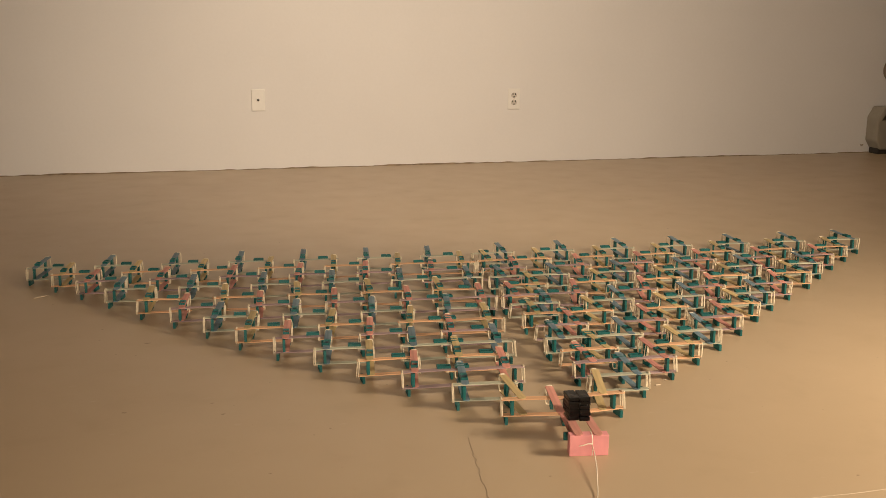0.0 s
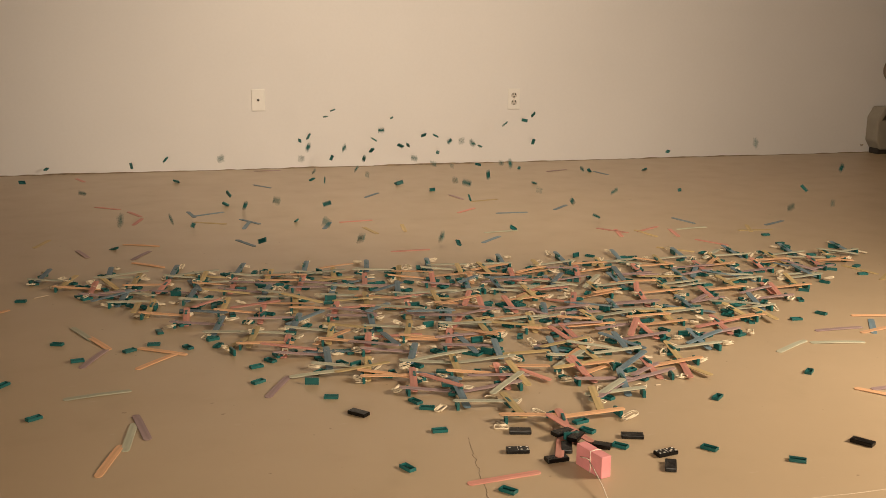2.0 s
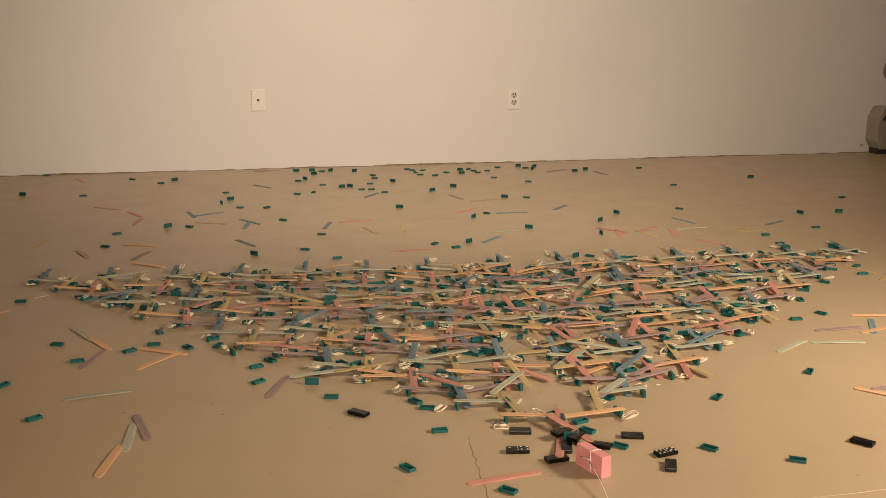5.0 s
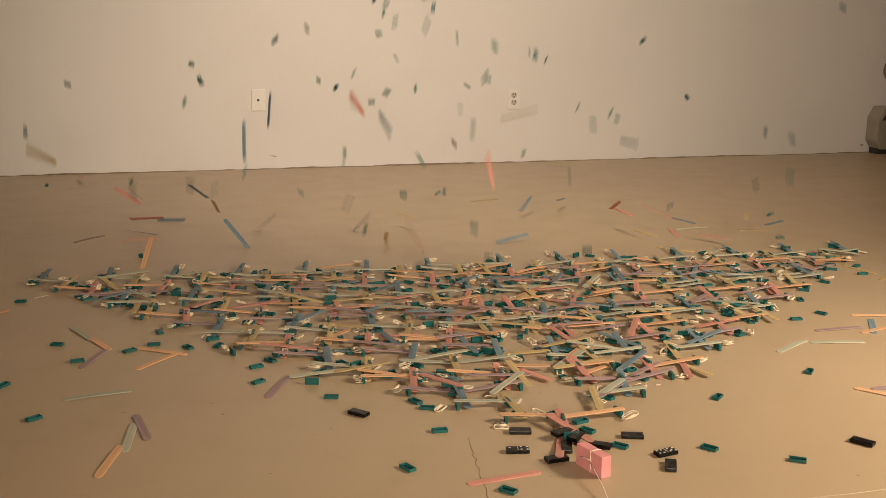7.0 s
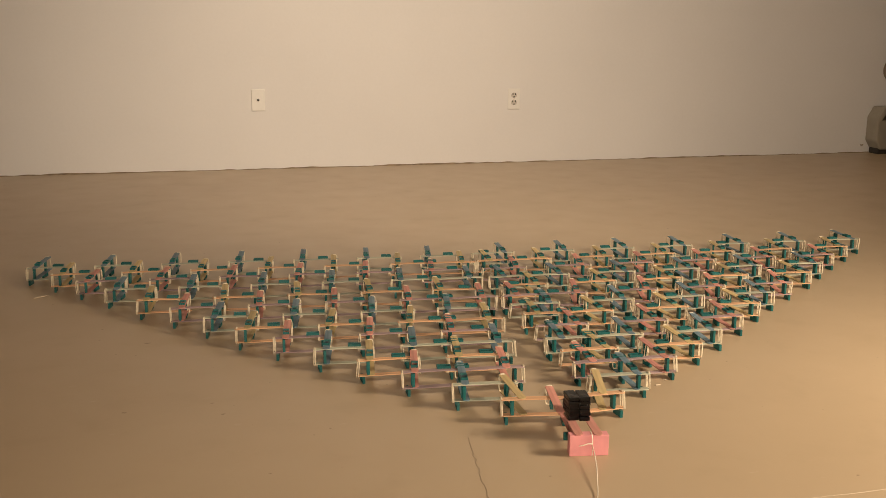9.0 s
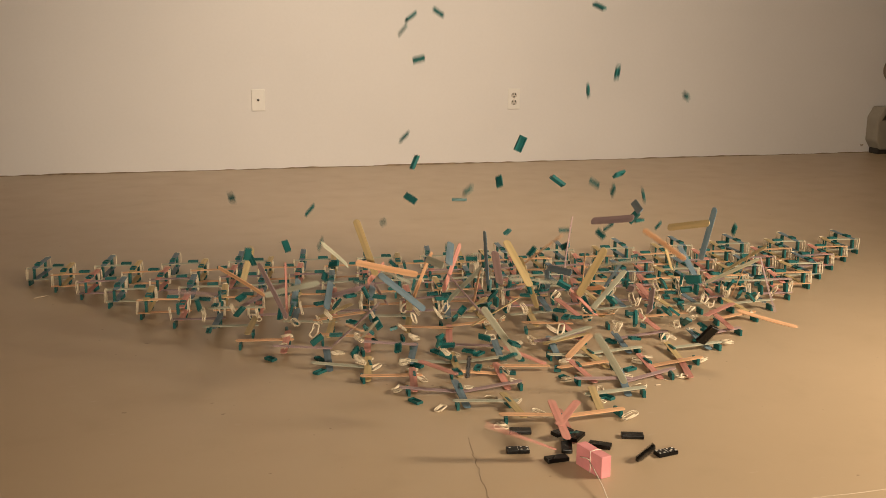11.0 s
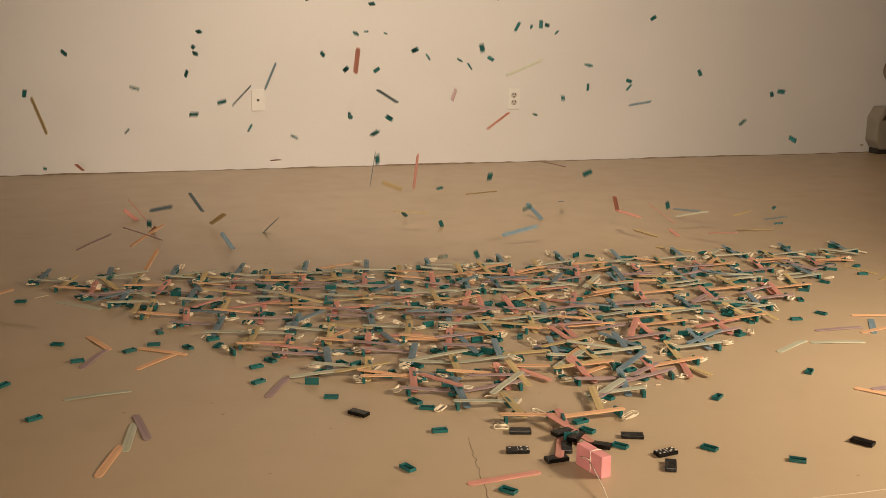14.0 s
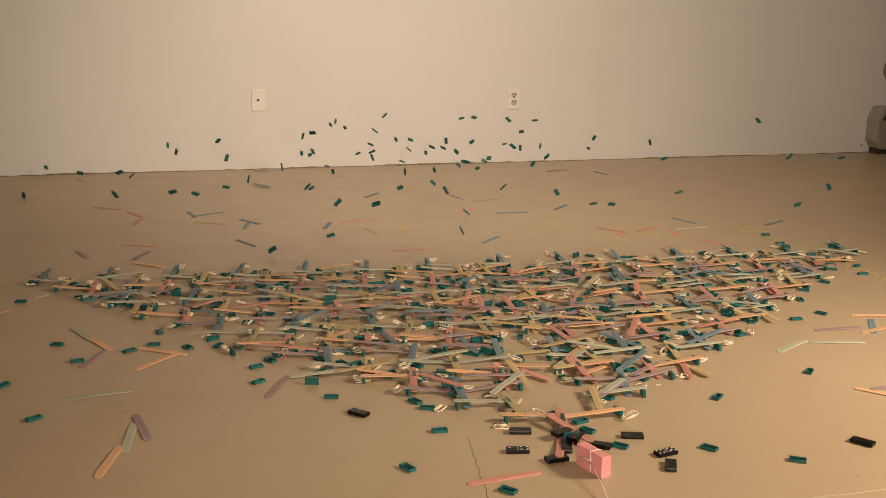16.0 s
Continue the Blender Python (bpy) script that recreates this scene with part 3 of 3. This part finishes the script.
def settle():
    for spots, reach, slow in ((DOMINOES_NEAR, 0.35, None), (DOMINOES_FAR_A, 1.6, (1.38, 1.66)), (DOMINOES_FAR_B, 2.0, (1.42, 1.80)), (DOMINOES_FAR_C, 2.8, (1.50, 1.86))):
        for x, y, *turn in spots:
            turn = turn[0] if turn else None
            it = claim(lambda i: i["kind"] == "domino" and i["role"] in ("post", "flat"), x, y, reach, 2 if slow else -1)
            lie = rng.choice((0, 0, 0, 0, 90, 90, 90, 180)) if slow else 0
            height = DOM_W if lie == 90 else DOM_T
            it["rest"] = (Vector((x, y, height / 2)), quat(lie, 0, turn if turn is not None else rng.gauss(5, 34)))
            far = (it["rest"][0] - it["p0"]).length
            it["air"] = rng.uniform(*slow) - it["t0"] if slow else rng.uniform(0.25, 0.45) + 0.15 * far
            it["hops"] = 2 if slow else 1
    for spots, air in ((STICKS_NEAR, None), (STICKS_SIDE, (1.08, 1.3)), (STICKS_FAR_A, (1.2, 1.62)), (STICKS_FAR_B, (1.2, 1.62))):
        for colour, x, y, turn in spots:
            it = claim(lambda i: i["kind"] == "craft_stick" and i["role"] == "up" and i["colour"] == colour, x, y, 0.35)
            it["rest"] = (Vector((x, y, STICK_T / 2)), quat(0, 0, turn))
            far = (it["rest"][0] - it["p0"]).length
            it["air"] = rng.uniform(0.3, 0.44) if spots is STICKS_NEAR else rng.uniform(*air) - it["t0"]
            it["hops"] = 1
    for it in pieces:
        if it["rest"]:
            continue
        p, q, kind, role = it["p0"], it["q0"], it["kind"], it["role"]
        yaw = math.degrees(q.to_euler().z)
        if role == "foot":
            if rng.random() < 0.8 or (it["row"] == 0 and p.y < 2.11):
                it["rest"] = (p.copy(), q.copy())
                it["air"], it["hops"] = 0, 0
            else:
                it["rest"] = (Vector((p.x + jog(0.03), p.y + jog(0.03), DOM_T / 2)), quat(0, 0, jog(90)))
                it["air"], it["hops"] = 0.12, 0
        elif kind == "craft_stick" and role == "low":
            lift = 0.25 if it["row"] == 0 else rng.choice((0.4, 0.8, 1, 1))
            tilt = -math.degrees(math.asin(DOM_W / STICK_L)) * lift
            z = STICK_T / 2 + DOM_W * (1 - lift / 2) + rng.uniform(0, 0.001)
            it["rest"] = (Vector((p.x + jog(0.007), p.y + jog(0.007), z)), quat(jog(2), tilt, yaw + rng.gauss(0, 1 if it["row"] == 0 else 4)))
            it["air"], it["hops"] = rng.uniform(0.1, 0.16), 0
        elif kind == "craft_stick":
            lift = rng.uniform(0, 1)
            tilt = math.degrees(math.asin(0.014 / STICK_L)) * lift * rng.choice((-1, 1))
            it["rest"] = (Vector((p.x + rng.gauss(0, 0.045), p.y + rng.gauss(0.035, 0.06) + (0.22 if it["row"] <= 0 else 0), STICK_T * 2 + 0.007 * lift + rng.uniform(0, 0.012))),
                          quat(jog(3), tilt, yaw + rng.gauss(0, 32) if rng.random() < 0.6 else rng.gauss(8, 24)))
            it["air"], it["hops"] = rng.choice((rng.uniform(0.15, 0.35), rng.uniform(0.3, 0.58))), 0
        elif kind == "domino":
            it["rest"] = (Vector((p.x + rng.gauss(0, 0.04), p.y + rng.gauss(0.01, 0.045), DOM_T / 2 + rng.choice((0, 0, 0.003)))),
                          quat(rng.choice((0, 0, 0, 0, 0, 0, 180, 90)), 0, rng.uniform(-180, 180)))
            if abs(it["rest"][1].to_euler().x) > 1 and abs(it["rest"][1].to_euler().x) < 2:
                it["rest"][0].z = DOM_W / 2
            it["air"], it["hops"] = rng.uniform(0.5, 0.76) if rng.random() < 0.22 else rng.uniform(0.12, 0.35), 0
        else:
            it["rest"] = (Vector((p.x + rng.gauss(0, 0.014), p.y + rng.gauss(0, 0.014), 0.004 + rng.uniform(0, 0.007))),
                          quat(jog(20), 90 + jog(24), rng.uniform(-180, 180)))
            it["slack"] = (Vector((jog(0.003), jog(0.003), -rng.uniform(0.002, 0.018))), quat(jog(50), 0, jog(12)))
            it["air"], it["hops"] = rng.uniform(0.12, 0.3), 0


settle()


# ---- the trigger: pink block with a cord, black dominoes ----
def black_domino(pips):
    ob = part("black_domino", box(bmesh.new(), -0.0228, 0.0228, -0.0109, 0.0109, -0.0041, 0.0041, 0.0014, 2), BLACK)
    tagged(ob, "black plastic domino with white pips" if pips else "black plastic domino lying face down", "domino", "black dominoes of the trigger")
    if pips:
        part("divider", box(bmesh.new(), -0.0005, 0.0005, -0.0095, 0.0095, 0.0040, 0.0044), PIP, ob, "thin white centre line")
        for x, y in pips:
            dot = bmesh.new()
            bmesh.ops.create_cone(dot, cap_ends=True, segments=10, radius1=0.0022, radius2=0.0021, depth=0.0006)
            bmesh.ops.translate(dot, verts=dot.verts[:], vec=(x, y, 0.0043))
            part("pip", dot, PIP, ob, "white pip")
    return ob


FIVE = [(0.013, 0), (0.007, 0.006), (0.019, 0.006), (0.007, -0.006), (0.019, -0.006)]
FOUR = [(-0.018, 0.006), (-0.008, 0.006), (-0.018, -0.006), (-0.008, -0.006)]
TURN_L, STACK_AT = 9.0, Vector((0.2745, 1.968, 0))
STACK_Z = 0.0445


def build_trigger():
    lean = [-33, 0, 4, 18, 85, -20, -4, 25, 78, -42, 35, 60]
    for i, (x, y) in enumerate(BLACK_REST):
        ob = black_domino(FIVE + FOUR if i == 7 else ([(-0.016, 0.003)] + FIVE[1:] if i == 2 else ()))
        layer, side = divmod(i, 2)  # six layers of two
        p0 = STACK_AT + Vector((0.0112 * (2 * side - 1) + jog(0.0003), 0.004 + jog(0.003), STACK_Z + 0.0042 + 0.0083 * layer))
        q0 = quat(0 if i in (2, 7) else 180, 0, TURN_L + 90 + jog(4))
        z = 0.0042 if i < 10 else 0.013
        q1 = quat(0 if i in (2, 7) else 180, 0, lean[i])
        far = Vector((x, y, 0)) - STACK_AT
        tip = pose(0.022, -0.045, -0.022) @ Matrix.Translation(STACK_AT + Vector((0, 0, STACK_Z))) @ pose(0, 0, 0, 28, 22, -14) @ \
            Matrix.Translation(-STACK_AT - Vector((0, 0, STACK_Z)))
        tipped = [(0.15, tip @ p0, (tip.to_quaternion() @ q0))]
        pieces.append(dict(ob=ob, kind="black", role="black", p0=p0, q0=q0, t0=0.29, rest=(Vector((x, y, z)), q1),
                           air=0.11 + 0.5 * far.length * rng.uniform(0.8, 1.1), hops=1 if far.length > 0.2 else 0, colour="", row=-1, via=tipped))
        ob.matrix_world = Matrix.Translation(p0) @ q0.to_matrix().to_4x4()
    block = part("wooden_block", box(bmesh.new(), -0.039, 0.039, -0.0110, 0.0110, 0, 0.0430, 0.0012), PINK)
    tagged(block, "pink painted wooden block with a white cord tied round", "block")
    loop = [(0.006 + 0.001 * math.sin(5 * s), -0.0122, 0.043 * s) for s in (0.02, 0.3, 0.6, 0.98)] + \
           [(0.006, 0, 0.0442)] + [(0.006, 0.0122, 0.043 * s) for s in (0.98, 0.6, 0.3, 0.02)]
    part("cord_loop", tube(loop, 0.0010, 6), CORD, block, "white cord loop")
    part("cord_end", tube([(0.006, -0.0133, 0.026), (-0.003, -0.0141, 0.027), (-0.012, -0.0137, 0.024), (-0.021, -0.0137, 0.0225)], 0.0011, 6), CORD, block, "loose white cord end")
    p0, p1 = Vector((0.2880, 1.8895, 0)), Vector((0.2875, 1.8128, 0))
    pieces.append(dict(ob=block, kind="block", role="block", p0=p0, q0=quat(0, 0, 5), t0=0.2, rest=(p1, quat(0, 0, -60)), air=0.24, hops=0, colour="", row=-1, slide=True))
    block.matrix_world = Matrix.Translation(p0) @ pose(0, 0, 0, 0, 0, 5)
    pts = [(0, 0, 0.024), (0.004, -0.03, 0.019), (0.008, -0.08, 0.014), (0.010, -0.16, 0.005), (0.008, -0.28, 0.0016), (0.004, -0.45, 0.0014), (0, -0.7, 0.0014)]
    cord = tagged(part("pull_cord", tube(pts, 0.00095, 6), CORD), "long white pull cord running from the block over the floor", "cord")
    c0, c1 = Vector((0.2950, 1.8755, 0)), Vector((0.2785, 1.8005, 0))
    cord.matrix_world = Matrix.Translation(c0) @ pose(0, 0, 0, 0, 0, -8)
    pieces.append(dict(ob=cord, kind="cord", role="cord", p0=c0, q0=quat(0, 0, -8), t0=0.2, rest=(c1, quat(0, 0, 3)), air=0.24, hops=0, colour="", row=-1, slide=True))
    # two pink sticks laid from the block to under the stack
    for x0, x1, rest, turn in ((0.268, 0.256, (0.238, 1.925, 0.004), 82), (0.307, 0.292, (0.262, 1.985, 0.016), -58)):
        a, b = Vector((x0, 1.882, 0.0442)), Vector((x1, 2.02, STACK_Z - 0.0012))
        d = (b - a).normalized()
        q = d.to_track_quat("X", "Z")
        it = piece("craft_stick", "lever", STICK["pink"], (a + b) / 2, q, 0.29, "pink", -1)
        it["rest"], it["air"], it["hops"] = (Vector(rest), quat(0, 4, turn)), 0.18, 0
        it["via"] = []
        for low, high, T in (((x0 + 0.012, 1.865, 0.04), (x0 - 0.028, 1.935, 0.165), 0.12), ((x0 - 0.005, 1.885, 0.010), (x0 - 0.085, 1.965, 0.105), 0.11)):
            low, high = Vector(low), Vector(high)
            if x0 > 0.3:
                high = high.lerp(low, 0.35) + Vector((-0.03, 0.02, -0.035))
                high = low + (high - low).normalized() * 0.15
            it["via"].append((T, (low + high) / 2, (high - low).to_track_quat("X", "Z")))


build_trigger()


# ---- how things move: one burst, seen three times ----
BACK_AT, SLOW = 8.45, 4.0


def arc(it):
    """Rows (burst time, place, turn) of one piece: at rest, thrown, hopping, at rest again."""
    p0, q0, t0 = it["p0"], it["q0"], it["t0"]
    p1, q1 = it["rest"]
    air, hops = it["air"], it["hops"]
    rows = [(0.0, p0, q0), (t0, p0, q0)]
    if air <= 0:
        return [(0.0, p0, q0)]
    legs = []
    if hops:
        cut = 0.80 if hops == 1 else 0.84
        hit = p0.lerp(p1, cut)
        hit.z = p1.z
        legs.append((air, hit, q0.slerp(quat(rng.uniform(-60, 60), rng.uniform(-60, 60), rng.uniform(-180, 180)), 1.0)))
        if hops == 2:
            h2 = p0.lerp(p1, 0.96)
            h2.z = p1.z
            legs.append((rng.uniform(0.34, 0.55), h2, quat(rng.uniform(-50, 50), rng.uniform(-50, 50), rng.uniform(-180, 180))))
            legs.append((rng.uniform(0.14, 0.34), p1, q1))
        else:
            legs.append((rng.uniform(0.2, 0.32), p1, q1))
    else:
        legs.append((air, p1, q1))
    legs = it.get("via", []) + legs
    a, qa, t = p0, q0, t0
    for i, (T, b, qb) in enumerate(legs):
        if it.get("slide"):
            turns, g = 0, 0.0
        else:
            turns = int(round(rng.choice((-1, 1)) * rng.uniform(0.6, 1.7) * T)) if i == 0 and T > 0.3 else (rng.choice((-1, 0, 1)) if T > 0.35 else 0)
            g = 9.81
        if it["kind"] == "craft_stick" and i == 0 and T > 0.26:
            turns = rng.choice((-1, 1)) * (2 if T > 0.75 else 1)
        if it["role"] == "band" or it["role"] == "low":
            turns = 0
        axis = Vector((rng.gauss(0, 0.6), rng.gauss(0, 1), rng.gauss(0, 0.3))).normalized()
        swing = abs(turns) * 2 * math.pi + qa.rotation_difference(qb).angle
        n = max(2, math.ceil(T / 0.1), math.ceil(swing / 1.2))
        if it["kind"] == "rubber_band" or it["role"] == "low":
            n = max(2, math.ceil(swing / 1.3))
        rise = (b.z - a.z) / T + g * T / 2
        for k in range(1, n + 1):
            s = k / n
            p = a.lerp(b, s)
            p.z = a.z + rise * T * s - g * (T * s) ** 2 / 2
            q = Quaternion(axis, 2 * math.pi * turns * s) @ qa.slerp(qb, s)
            rows.append((t + T * s, p, q))
        a, qa, t = b, qb, t + T
    return rows


def at(rows, tau):
    for (t0, p0, q0), (t1, p1, q1) in zip(rows, rows[1:]):
        if t0 <= tau < t1:
            s = (tau - t0) / (t1 - t0)
            return p0.lerp(p1, s), q0.slerp(q1, s)
    return rows[-1][1], rows[-1][2]


def whole_clip(rows):
    """The burst forwards, then backwards, then four times slower up to the clip's end."""
    last = (16.0 - BACK_AT) / SLOW
    out = [(t, p, q) for t, p, q in rows]
    out += [(BACK_AT - t, p, q) for t, p, q in reversed(rows)]
    out += [(BACK_AT + SLOW * t, p, q) for t, p, q in rows if 0 < t < last - 0.02]
    out.append((16.0, *at(rows, last)))
    keep = []
    for t, p, q in out:
        if keep and frame(t) <= frame(keep[-1][0]):
            continue
        keep.append((t, Matrix.Translation(p) @ q.to_matrix().to_4x4()))
    return keep


def motions():
    for it in pieces:
        rows = arc(it)
        it["ob"].matrix_world = Matrix.Translation(rows[0][1]) @ rows[0][2].to_matrix().to_4x4()
        if len(rows) > 1:
            walk(it["ob"], whole_clip(rows))
        if "slack" in it:
            p, q = it["slack"]
            t0 = it["t0"]
            still = (Vector(), Quaternion())
            walk(it["ob"].children[0], whole_clip([(0.0, *still), (t0, *still), (t0 + 0.08, p, q), (t0 + 0.2, p, q)]))


motions()
